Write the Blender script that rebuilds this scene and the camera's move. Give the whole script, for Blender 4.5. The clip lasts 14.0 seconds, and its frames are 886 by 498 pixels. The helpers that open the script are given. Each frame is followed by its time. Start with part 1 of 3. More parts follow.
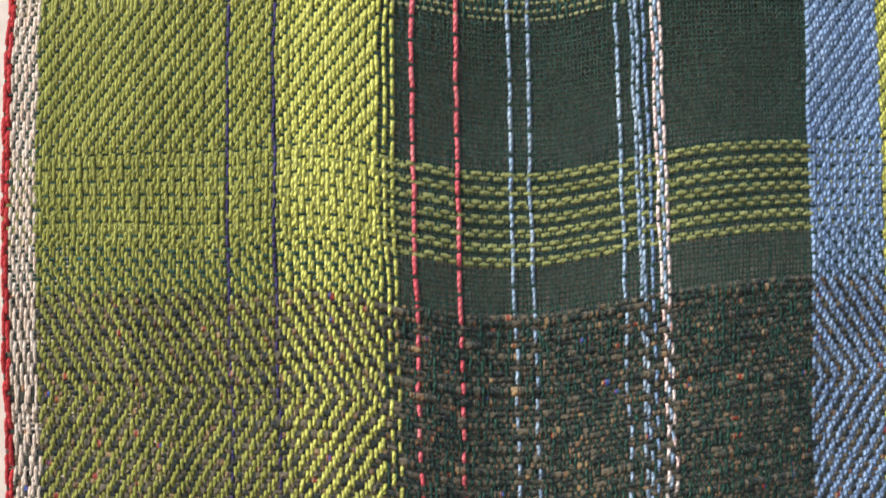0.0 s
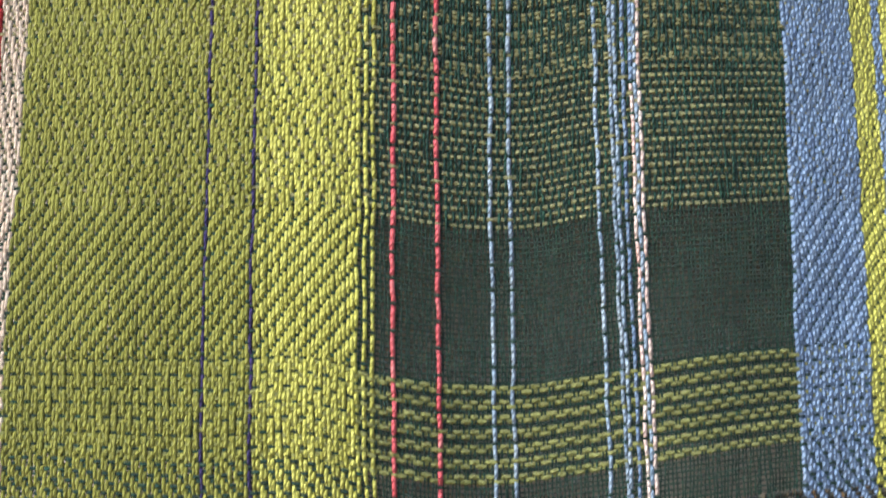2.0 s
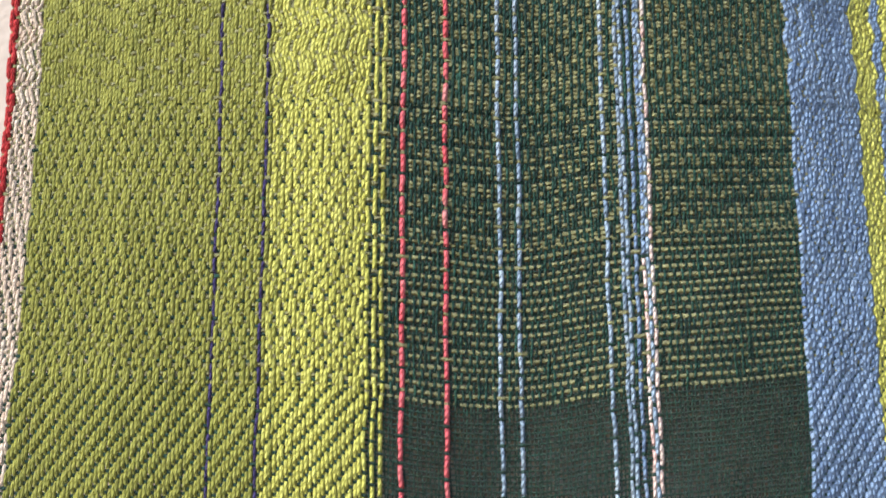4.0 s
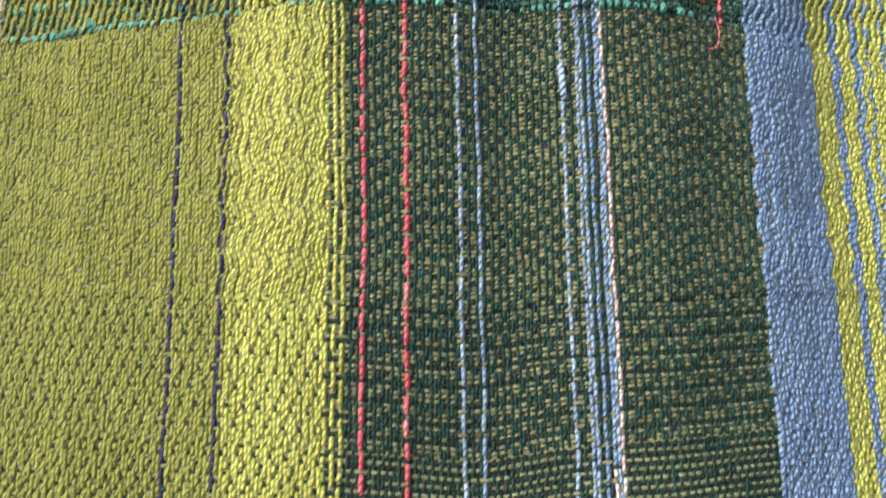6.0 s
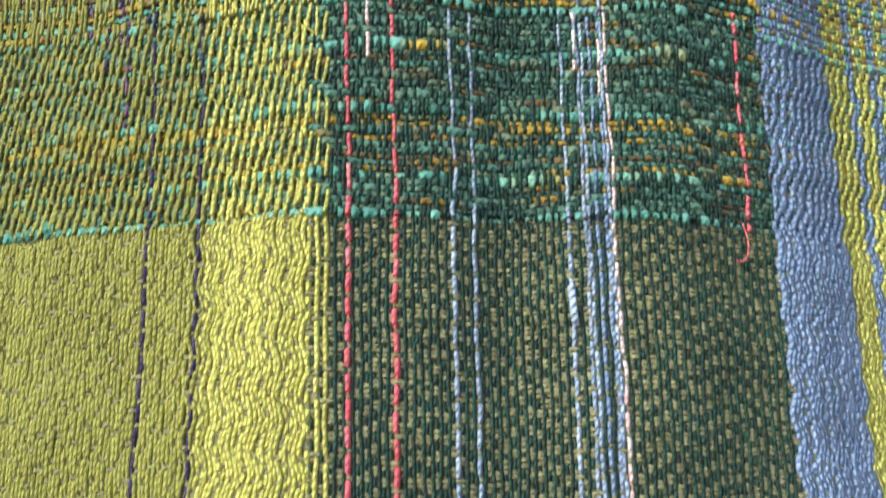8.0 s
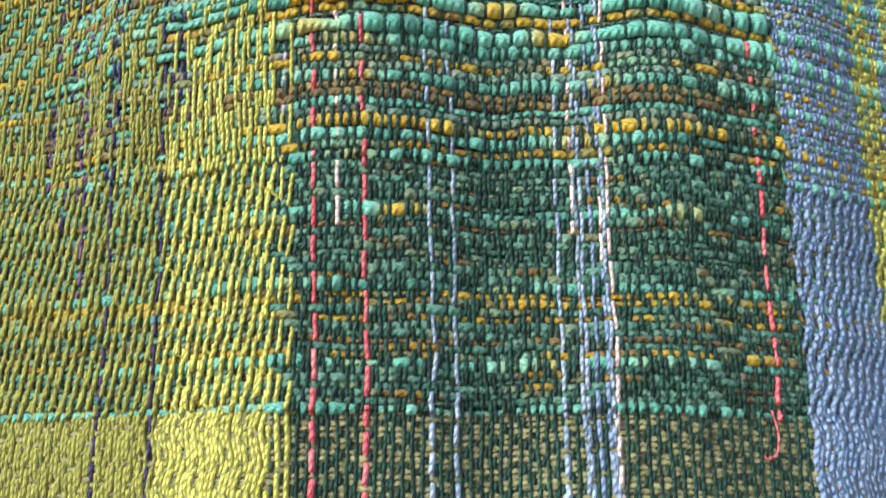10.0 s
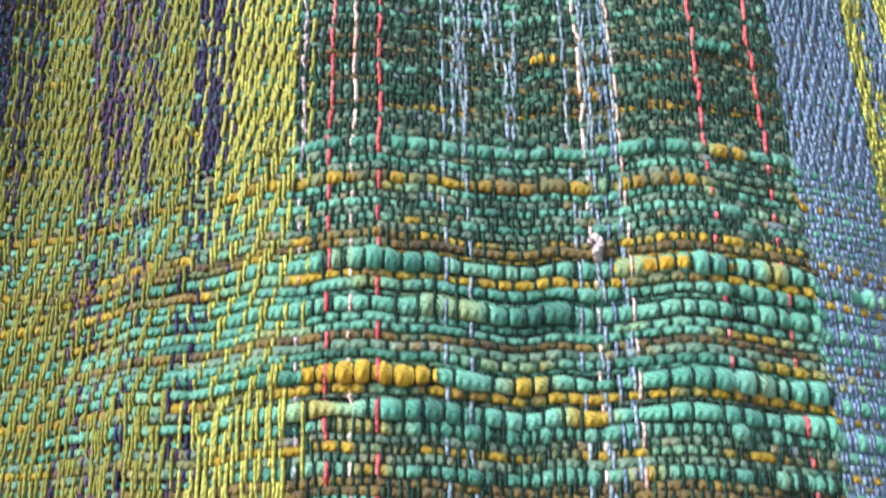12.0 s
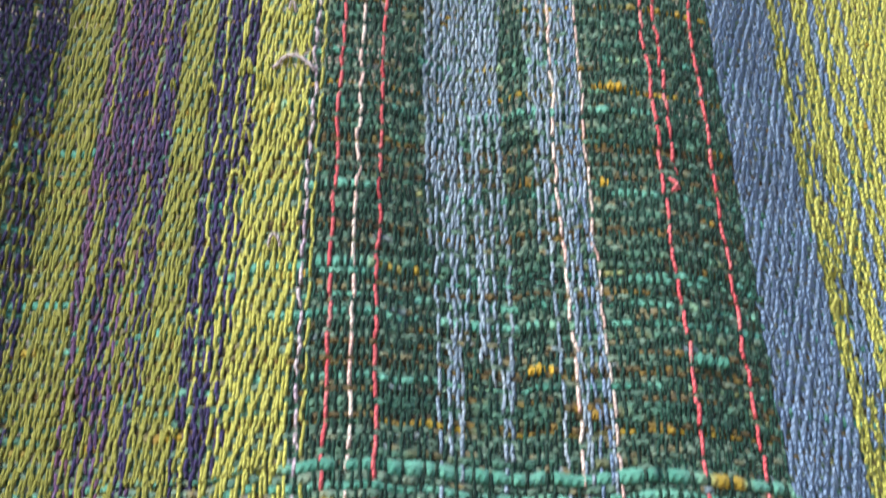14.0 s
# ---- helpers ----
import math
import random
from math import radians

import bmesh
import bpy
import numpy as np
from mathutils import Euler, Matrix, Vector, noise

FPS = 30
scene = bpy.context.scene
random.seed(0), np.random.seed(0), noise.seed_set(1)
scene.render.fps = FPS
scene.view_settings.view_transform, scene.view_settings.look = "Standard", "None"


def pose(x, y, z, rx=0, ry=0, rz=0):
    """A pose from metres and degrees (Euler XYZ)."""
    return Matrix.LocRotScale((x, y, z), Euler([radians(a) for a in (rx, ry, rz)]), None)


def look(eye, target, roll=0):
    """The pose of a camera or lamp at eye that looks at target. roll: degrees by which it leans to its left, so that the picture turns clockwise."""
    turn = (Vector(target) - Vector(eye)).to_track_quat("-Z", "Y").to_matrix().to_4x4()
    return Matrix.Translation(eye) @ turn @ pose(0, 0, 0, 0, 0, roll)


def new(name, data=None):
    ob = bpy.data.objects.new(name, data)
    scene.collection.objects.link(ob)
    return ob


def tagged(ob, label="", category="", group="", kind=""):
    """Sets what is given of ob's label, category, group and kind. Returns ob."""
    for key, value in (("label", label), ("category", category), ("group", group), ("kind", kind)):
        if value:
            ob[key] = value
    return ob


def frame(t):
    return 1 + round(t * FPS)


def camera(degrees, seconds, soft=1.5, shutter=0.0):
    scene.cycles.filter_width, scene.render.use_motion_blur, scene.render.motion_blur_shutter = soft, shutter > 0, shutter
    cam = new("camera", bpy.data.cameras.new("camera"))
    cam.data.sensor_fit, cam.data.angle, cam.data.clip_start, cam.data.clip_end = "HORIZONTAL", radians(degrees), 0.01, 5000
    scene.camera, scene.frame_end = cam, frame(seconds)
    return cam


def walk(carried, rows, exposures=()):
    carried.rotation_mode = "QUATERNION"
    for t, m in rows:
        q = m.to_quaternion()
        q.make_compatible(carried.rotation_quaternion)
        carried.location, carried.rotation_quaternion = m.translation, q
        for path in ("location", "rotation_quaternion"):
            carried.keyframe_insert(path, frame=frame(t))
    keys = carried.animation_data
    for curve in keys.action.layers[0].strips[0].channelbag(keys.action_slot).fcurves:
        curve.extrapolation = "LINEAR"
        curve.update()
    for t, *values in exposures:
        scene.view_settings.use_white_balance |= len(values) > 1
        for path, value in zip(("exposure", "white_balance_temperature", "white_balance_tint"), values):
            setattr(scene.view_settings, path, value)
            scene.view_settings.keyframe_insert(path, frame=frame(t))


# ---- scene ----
cam = camera(52.6, 14.0, soft=1.7, shutter=0.6)
METRES, EYE, TILT, LEAN, TURN = 0.43, 1.0, 0.0, 0.0, 0.0
ROWS = [
    (0.0, 0.0, 0.0, 0.0, 0.0, 0.0, -0.0),
    (0.5, 0.0012, 0.0018, 0.0267, -0.26, 0.66, -0.01),
    (1.0, -0.0021, 0.0058, 0.0582, -0.62, 1.55, -0.13),
    (1.5, 0.001, 0.0083, 0.0862, -0.79, 2.36, -0.29),
    (2.0, 0.0031, 0.0129, 0.1166, -0.89, 3.15, -0.22),
    (2.5, 0.0007, 0.0145, 0.1503, -0.78, 4.1, -0.36),
    (5.0, -0.0049, 0.0234, 0.2643, -1.22, 6.89, -0.5),
    (5.5, -0.0046, 0.0269, 0.2993, -1.62, 7.89, -0.36),
    (6.0, 0.0083, 0.0372, 0.3264, -2.14, 8.91, -0.11),
    (6.5, 0.0153, 0.0512, 0.3585, -2.28, 9.73, 0.1),
    (7.0, 0.0155, 0.0682, 0.3909, -2.29, 10.36, 0.26),
    (7.5, 0.019, 0.0773, 0.4251, -2.21, 11.06, 0.11),
    (8.0, 0.015, 0.0903, 0.4663, -1.93, 11.94, -0.17),
    (8.5, 0.0223, 0.0994, 0.5062, -1.68, 12.58, -0.11),
    (11.0, 0.0824, 0.1556, 0.6738, 4.02, 14.75, -0.42),
    (11.5, 0.0853, 0.1517, 0.7417, 4.47, 16.52, -0.28),
    (12.0, 0.0706, 0.1406, 0.785, 4.2, 17.88, -0.52),
    (12.5, 0.0537, 0.1336, 0.8249, 3.59, 19.03, -0.91),
    (13.0, 0.04, 0.12, 0.8618, 2.21, 20.13, -1.11),
    (13.5, 0.0377, 0.1155, 0.8925, 0.98, 21.38, -1.02),
    (14.0, 0.0359, 0.1005, 0.9365, 0.42, 23.07, -0.73),
]
EXPOSURES = [(0.0, 0.36), (3.0, 0.36), (6.5, 0.44), (9.0, 0.64), (11.5, 0.76), (12.5, 0.72), (14.0, 0.58)]
walk(cam, [(t, pose(0, 0, EYE, TILT, LEAN, TURN) @ pose(METRES * x, METRES * y, METRES * z, 90 + pitch, roll, yaw)) for t, x, y, z, yaw, pitch, roll in ROWS], EXPOSURES)

# ---- world and light ----
world = bpy.data.worlds.new("sky")
scene.world = world
world.use_nodes = True
wn = world.node_tree
sky = wn.nodes.new("ShaderNodeTexSky")
sky.sky_type = "NISHITA"
sky.sun_disc = False
SUN_ELEVATION, SUN_TURN = radians(45), radians(229)
sky.sun_elevation, sky.sun_rotation = SUN_ELEVATION, SUN_TURN
wn.links.new(sky.outputs[0], wn.nodes["Background"].inputs[0])
wn.nodes["Background"].inputs[1].default_value = 0.165
sun = new("sun", bpy.data.lights.new("sun", "SUN"))
sun.data.energy, sun.data.angle, sun.data.color = 3.9, radians(28), (1.0, 0.98, 0.87)
SUN_WAY = Vector((math.sin(SUN_TURN) * math.cos(SUN_ELEVATION), math.cos(SUN_TURN) * math.cos(SUN_ELEVATION), math.sin(SUN_ELEVATION)))
sun.matrix_world = look(SUN_WAY * 5, (0, 0, 0))


# ---- materials ----
def material(name, rough=0.8):
    m = bpy.data.materials.new(name)
    m.use_nodes = True
    b = m.node_tree.nodes["Principled BSDF"]
    b.inputs["Roughness"].default_value = rough
    b.inputs["Specular IOR Level"].default_value = 0.25
    return m, m.node_tree, b


def ramp_node(nt, stops, mode="LINEAR"):
    r = nt.nodes.new("ShaderNodeValToRGB")
    r.color_ramp.interpolation = mode
    els = r.color_ramp.elements
    while len(els) < len(stops):
        els.new(0.5)
    for e, (p, c) in zip(els, stops):
        e.position, e.color = p, (*c, 1)
    return r


def math_node(nt, op, a, b=None):
    n = nt.nodes.new("ShaderNodeMath")
    n.operation = op
    for k, v in enumerate((a, b)):
        if isinstance(v, (int, float)):
            n.inputs[k].default_value = v
        elif v is not None:
            nt.links.new(v, n.inputs[k])
    return n.outputs[0]


def yarn_material(name, stops, scale=60.0, twist=0.0024, mode="LINEAR", rough=0.82, sheen=0.10, ply=0.00032):
    """Spun yarn: colour that drifts along the thread, fibre flecks, and the relief of its twist."""
    m, nt, b = material(name, rough)
    uv = nt.nodes.new("ShaderNodeUVMap")
    uv.uv_map = "along"
    sep = nt.nodes.new("ShaderNodeSeparateXYZ")
    nt.links.new(uv.outputs[0], sep.inputs[0])
    along, around = sep.outputs[0], sep.outputs[1]
    drift = nt.nodes.new("ShaderNodeTexNoise")
    drift.noise_dimensions = "1D"
    drift.inputs["Scale"].default_value = scale
    drift.inputs["Detail"].default_value = 2.5
    nt.links.new(along, drift.inputs["W"])
    ramp = ramp_node(nt, stops, mode)
    nt.links.new(drift.outputs[0], ramp.inputs[0])
    fleck = nt.nodes.new("ShaderNodeTexNoise")
    fleck.inputs["Scale"].default_value = 1900
    fleck.inputs["Detail"].default_value = 3
    turned = math_node(nt, "ADD", math_node(nt, "MULTIPLY", along, 1 / twist), math_node(nt, "MULTIPLY", around, 2.0))
    fibre = nt.nodes.new("ShaderNodeCombineXYZ")
    nt.links.new(math_node(nt, "MULTIPLY", along, 0.22), fibre.inputs[0])
    nt.links.new(math_node(nt, "MULTIPLY", turned, 0.0022), fibre.inputs[1])
    nt.links.new(fibre.outputs[0], fleck.inputs["Vector"])
    hsv = nt.nodes.new("ShaderNodeHueSaturation")
    nt.links.new(ramp.outputs[0], hsv.inputs["Color"])
    info = nt.nodes.new("ShaderNodeObjectInfo")
    value = math_node(nt, "ADD", math_node(nt, "MULTIPLY", fleck.outputs[0], 0.7), math_node(nt, "MULTIPLY", info.outputs["Random"], 0.26))
    nt.links.new(math_node(nt, "ADD", value, 0.52), hsv.inputs["Value"])
    nt.links.new(hsv.outputs[0], b.inputs["Base Color"])
    b.inputs["Sheen Weight"].default_value = sheen
    b.inputs["Sheen Roughness"].default_value = 0.5
    wave = math_node(nt, "SINE", math_node(nt, "MULTIPLY", turned, 2 * math.pi))
    height = math_node(nt, "ADD", wave, math_node(nt, "MULTIPLY", fleck.outputs[0], 1.6))
    bump = nt.nodes.new("ShaderNodeBump")
    bump.inputs["Distance"].default_value = ply
    bump.inputs["Strength"].default_value = 0.9
    nt.links.new(height, bump.inputs["Height"])
    nt.links.new(bump.outputs[0], b.inputs["Normal"])
    return m


Y = {
    "red": yarn_material("red_yarn", [(0.3, (0.42, 0.016, 0.02)), (0.7, (0.55, 0.03, 0.035))]),
    "white": yarn_material("white_yarn", [(0.3, (0.76, 0.57, 0.45)), (0.7, (0.85, 0.72, 0.62))], ply=0.0004),
    "green": yarn_material("olive_green_yarn", [(0.25, (0.24, 0.25, 0.05)), (0.5, (0.31, 0.31, 0.062)), (0.75, (0.36, 0.36, 0.085))], scale=40),
    "lemon": yarn_material("lemon_yarn", [(0.25, (0.44, 0.43, 0.085)), (0.5, (0.54, 0.53, 0.12)), (0.75, (0.62, 0.61, 0.16))], scale=40),
    "dark": yarn_material("dark_green_yarn", [(0.25, (0.007, 0.034, 0.026)), (0.55, (0.012, 0.060, 0.044)), (0.8, (0.022, 0.098, 0.068))], scale=50),
    "navy": yarn_material("navy_yarn", [(0.3, (0.026, 0.017, 0.085)), (0.7, (0.054, 0.040, 0.16))]),
    "purple": yarn_material("purple_yarn", [(0.3, (0.06, 0.03, 0.11)), (0.5, (0.17, 0.085, 0.22)), (0.7, (0.13, 0.05, 0.10))], scale=30),
    "pink": yarn_material("coral_pink_yarn", [(0.3, (0.72, 0.10, 0.13)), (0.6, (0.80, 0.16, 0.19)), (0.8, (0.80, 0.33, 0.33))], scale=40),
    "blush": yarn_material("blush_white_yarn", [(0.3, (0.80, 0.50, 0.47)), (0.6, (0.82, 0.70, 0.66))], scale=40),
    "lilac": yarn_material("lilac_yarn", [(0.3, (0.42, 0.30, 0.46)), (0.6, (0.66, 0.56, 0.62))], scale=40),
    "blue": yarn_material("sky_blue_yarn", [(0.25, (0.15, 0.23, 0.41)), (0.5, (0.21, 0.31, 0.50)), (0.75, (0.28, 0.38, 0.57))], scale=40, ply=0.0004),
    "pale": yarn_material("pale_blue_yarn", [(0.25, (0.20, 0.29, 0.42)), (0.5, (0.30, 0.40, 0.54)), (0.75, (0.46, 0.56, 0.68))], scale=40, ply=0.0004),
    "olive": yarn_material("khaki_weft_yarn", [(0.25, (0.25, 0.25, 0.11)), (0.5, (0.34, 0.33, 0.17)), (0.75, (0.43, 0.42, 0.20))], scale=45),
    "lime": yarn_material("lime_weft_yarn", [(0.25, (0.24, 0.26, 0.08)), (0.5, (0.31, 0.32, 0.11)), (0.75, (0.38, 0.40, 0.13))], scale=45),
    "tweed": yarn_material("tweed_weft_yarn", [(0.30, (0.010, 0.016, 0.016)), (0.40, (0.045, 0.045, 0.032)), (0.47, (0.13, 0.105, 0.07)), (0.52, (0.016, 0.024, 0.020)), (0.60, (0.20, 0.115, 0.06)), (0.64, (0.04, 0.04, 0.032)), (0.68, (0.34, 0.22, 0.11)), (0.73, (0.30, 0.04, 0.025)), (0.76, (0.05, 0.09, 0.32))], scale=110, mode="CONSTANT"),
    "teal": yarn_material("teal_slub_yarn", [(0.25, (0.05, 0.19, 0.155)), (0.42, (0.10, 0.37, 0.29)), (0.56, (0.19, 0.52, 0.42)), (0.66, (0.30, 0.44, 0.24)), (0.72, (0.52, 0.36, 0.05))], scale=22),
    "gold": yarn_material("gold_slub_yarn", [(0.30, (0.16, 0.20, 0.11)), (0.40, (0.26, 0.17, 0.05)), (0.47, (0.48, 0.31, 0.035)), (0.54, (0.58, 0.40, 0.05)), (0.60, (0.24, 0.24, 0.10)), (0.66, (0.20, 0.42, 0.28))], scale=24),
    "gold_lump": yarn_material("gold_roving", [(0.3, (0.50, 0.30, 0.03)), (0.6, (0.68, 0.45, 0.05))], scale=60),
    # teal weft again, with the shade between the warp ends mixed into its colour
    "shaded_teal": yarn_material("shaded_teal_yarn", [(0.25, (0.03, 0.10, 0.08)), (0.40, (0.07, 0.21, 0.16)), (0.52, (0.13, 0.30, 0.22)), (0.60, (0.20, 0.25, 0.14)), (0.68, (0.10, 0.07, 0.03)), (0.73, (0.38, 0.24, 0.04))], scale=30),
    "bark": yarn_material("brown_weft_yarn", [(0.3, (0.09, 0.07, 0.04)), (0.5, (0.18, 0.13, 0.055)), (0.62, (0.32, 0.22, 0.06)), (0.72, (0.14, 0.28, 0.20))], scale=40),
    "sage": yarn_material("sage_weft_yarn", [(0.28, (0.07, 0.16, 0.13)), (0.42, (0.13, 0.26, 0.20)), (0.56, (0.22, 0.33, 0.26)), (0.68, (0.30, 0.24, 0.12)), (0.73, (0.24, 0.33, 0.38))], scale=45),
}


def wall_material():
    m, nt, b = material("pale_painted_plaster", 0.75)
    co = nt.nodes.new("ShaderNodeTexCoord")
    big, fine = nt.nodes.new("ShaderNodeTexNoise"), nt.nodes.new("ShaderNodeTexNoise")
    big.inputs["Scale"].default_value, fine.inputs["Scale"].default_value = 3, 220
    nt.links.new(co.outputs["Object"], big.inputs["Vector"])
    nt.links.new(co.outputs["Object"], fine.inputs["Vector"])
    r = ramp_node(nt, [(0.3, (0.60, 0.50, 0.45)), (0.7, (0.68, 0.58, 0.53))])
    nt.links.new(big.outputs[0], r.inputs[0])
    nt.links.new(r.outputs[0], b.inputs["Base Color"])
    bump = nt.nodes.new("ShaderNodeBump")
    bump.inputs["Distance"].default_value = 0.0006
    nt.links.new(fine.outputs[0], bump.inputs["Height"])
    nt.links.new(bump.outputs[0], b.inputs["Normal"])
    return m


def floor_material():
    m, nt, b = material("worn_wooden_floor", 0.6)
    co = nt.nodes.new("ShaderNodeTexCoord")
    grain = nt.nodes.new("ShaderNodeTexNoise")
    grain.inputs["Scale"].default_value, grain.inputs["Detail"].default_value = 5, 6
    nt.links.new(co.outputs["Object"], grain.inputs["Vector"])
    r = ramp_node(nt, [(0.3, (0.20, 0.13, 0.08)), (0.7, (0.34, 0.24, 0.15))])
    nt.links.new(grain.outputs[0], r.inputs[0])
    nt.links.new(r.outputs[0], b.inputs["Base Color"])
    return m


# ---- setting ----
def block(name, lo, hi, mat, label):
    bm = bmesh.new()
    bmesh.ops.create_cube(bm, size=1)
    for v in bm.verts:
        v.co = Vector([lo[k] + (v.co[k] + 0.5) * (hi[k] - lo[k]) for k in range(3)])
    bmesh.ops.bevel(bm, geom=bm.edges[:], offset=0.002, segments=1, affect="EDGES")
    me = bpy.data.meshes.new(name)
    bm.to_mesh(me)
    bm.free()
    me.materials.append(mat)
    ob = new(name, me)
    return tagged(ob, label, name.split("_")[0], kind="structure")


WALL_Y = 0.346
block("wall_north", (-1.5, WALL_Y, 0), (1.5, WALL_Y + 0.12, 2.4), wall_material(), "pale off-white painted wall behind the hanging cloth")
block("floor", (-1.5, -2.0, -0.1), (1.5, WALL_Y + 0.12, 0), floor_material(), "plain worn wooden floor under the hanging cloth")


# ---- the woven cloth: how it hangs ----
def curve(x, xs, ys):
    """A smooth line through a few knots."""
    xs, ys = np.asarray(xs, float), np.asarray(ys, float)
    m = np.gradient(ys, xs)
    x = np.clip(x, xs[0], xs[-1])
    k = np.clip(np.searchsorted(xs, x) - 1, 0, len(xs) - 2)
    h = xs[k + 1] - xs[k]
    t = (x - xs[k]) / h
    return (1 + 2 * t) * (1 - t) ** 2 * ys[k] + t * (1 - t) ** 2 * h * m[k] + t * t * (3 - 2 * t) * ys[k + 1] + t * t * (t - 1) * h * m[k + 1]


ACROSS = [-0.16, -0.125, -0.10, -0.075, -0.05, -0.025, -0.005, 0.015, 0.035, 0.055, 0.08, 0.105, 0.125, 0.15, 0.2]


def fold_depth(x, z):
    """How far from the first eye the cloth hangs: two soft upright folds that deepen and shift upwards, and edges that fall back to the wall."""
    hem = curve(x, ACROSS, [0.298, 0.292, 0.2865, 0.2835, 0.2765, 0.2715, 0.2735, 0.279, 0.2795, 0.277, 0.2755, 0.282, 0.289, 0.296, 0.305])
    waist = curve(x, ACROSS, [0.328, 0.320, 0.312, 0.305, 0.297, 0.289, 0.2895, 0.2895, 0.2945, 0.2915, 0.2905, 0.299, 0.305, 0.319, 0.335])
    chest = curve(x, ACROSS, [0.330, 0.327, 0.322, 0.306, 0.296, 0.291, 0.286, 0.2895, 0.294, 0.296, 0.2915, 0.2995, 0.305, 0.320, 0.337])
    top = curve(x, ACROSS, [0.314, 0.3265, 0.3205, 0.309, 0.299, 0.2935, 0.2955, 0.3005, 0.300, 0.2985, 0.2985, 0.3055, 0.3155, 0.3275, 0.339])
    up = [0.85, 1.02, 1.15, 1.285, 1.39, 1.50, 1.70]
    return hem * curve(z, up, [1, 1, 0.45, 0, 0, 0, 0]) + waist * curve(z, up, [0, 0, 0.55, 1, 0, 0, 0]) + chest * curve(z, up, [0, 0, 0, 0, 1, 0, 0]) + top * curve(z, up, [0, 0, 0, 0, 0, 1, 1])


def lean(u, v):
    """The warp drifts sideways up the cloth, and its ends spread apart or draw together."""
    up = [0.93, 1.02, 1.15, 1.23, 1.30, 1.36, 1.41, 1.46, 1.52, 1.60, 1.70]
    middle = curve(v, up, [0.003, 0.0005, -0.0007, -0.002, -0.0040, -0.0072, -0.0090, -0.0108, -0.0124, -0.0130, -0.013])
    left = curve(v, up, [0, 0, 0.012, 0.027, 0.040, 0.034, 0.036, 0.040, 0.050, 0.075, 0.09])
    right = curve(v, up, [0.013, 0.006, -0.012, -0.008, 0.008, 0.044, 0.062, 0.067, 0.050, 0.025, 0.02])
    border = curve(v, up, [0, 0.04, 0.115, 0.12, 0.11, 0.046, 0, 0, 0.05, 0.03, 0.03])
    return middle + left * np.minimum(u + 0.0093, 0) + right * np.maximum(u + 0.0093, 0) + border * np.clip(u - 0.0678, 0, 0.06)


def bow(u, v):
    """The picks sag and rise across the cloth."""
    low = curve(v, [0.85, 1.03, 1.165, 1.25, 1.7], [1, 1, 0, 0, 0])
    middle = curve(v, [0.85, 1.03, 1.165, 1.25, 1.7], [0, 0, 1, 0, 0])
    high = np.interp(v, [0.85, 1.2, 1.26, 1.33, 1.37, 1.405, 1.44, 1.7], [0, 0, 0.6, 0.2, 0.8, 0.8, 0.1, 0.1])
    return low * curve(u, [-0.15, -0.07, -0.03, -0.009, 0.008, 0.031, 0.049, 0.069, 0.112, 0.2], [0, 0.0003, 0.0014, -0.003, -0.006, -0.006, -0.003, 0.001, 0.005, 0.006]) \
        + middle * curve(u, [-0.15, -0.1, -0.05, 0, 0.025, 0.05, 0.086, 0.115, 0.2], [0.0042, 0.0028, 0.0008, -0.0024, -0.0034, -0.0006, 0.001, 0.0036, 0.005]) \
        + high * curve(u, [-0.15, -0.105, -0.065, -0.02, 0.01, 0.03, 0.05, 0.066, 0.09, 0.112, 0.125, 0.2], [-0.003, -0.0022, -0.0005, 0.0005, 0, -0.0008, 0.0008, 0.0018, 0.0010, -0.0003, -0.0012, -0.002])


def h01(*k):
    """A fixed pseudo-random number for whole-number keys."""
    s = 0
    for n, f in zip(k, (12.9898, 78.233, 37.719)):
        s += n * f
    s = math.sin(s) * 43758.5453
    return s - math.floor(s)


# where each end starts in its own rhythm, out of step with its neighbour
draw = random.Random(21)
COLUMN4 = [0]
for k in range(400):
    COLUMN4.append((COLUMN4[-1] + draw.choice((1, 2, 2, 3))) % 4)


# ---- the draft: warp ends from edge to edge, picks from hem to top ----
PITCH = 0.0012
SINGLES = [(-0.0676, "navy"), (-0.0526, "navy"), (-0.0093, "pink"), (0.0042, "pink"), (0.0212, "pale"), (0.0265, "pale"),
           (0.0545, "pale"), (0.0595, "pale"), (0.0608, "pale"), (0.0622, "blue"), (0.0650, "blush"), (0.0664, "pale"), (0.0678, "blush")]


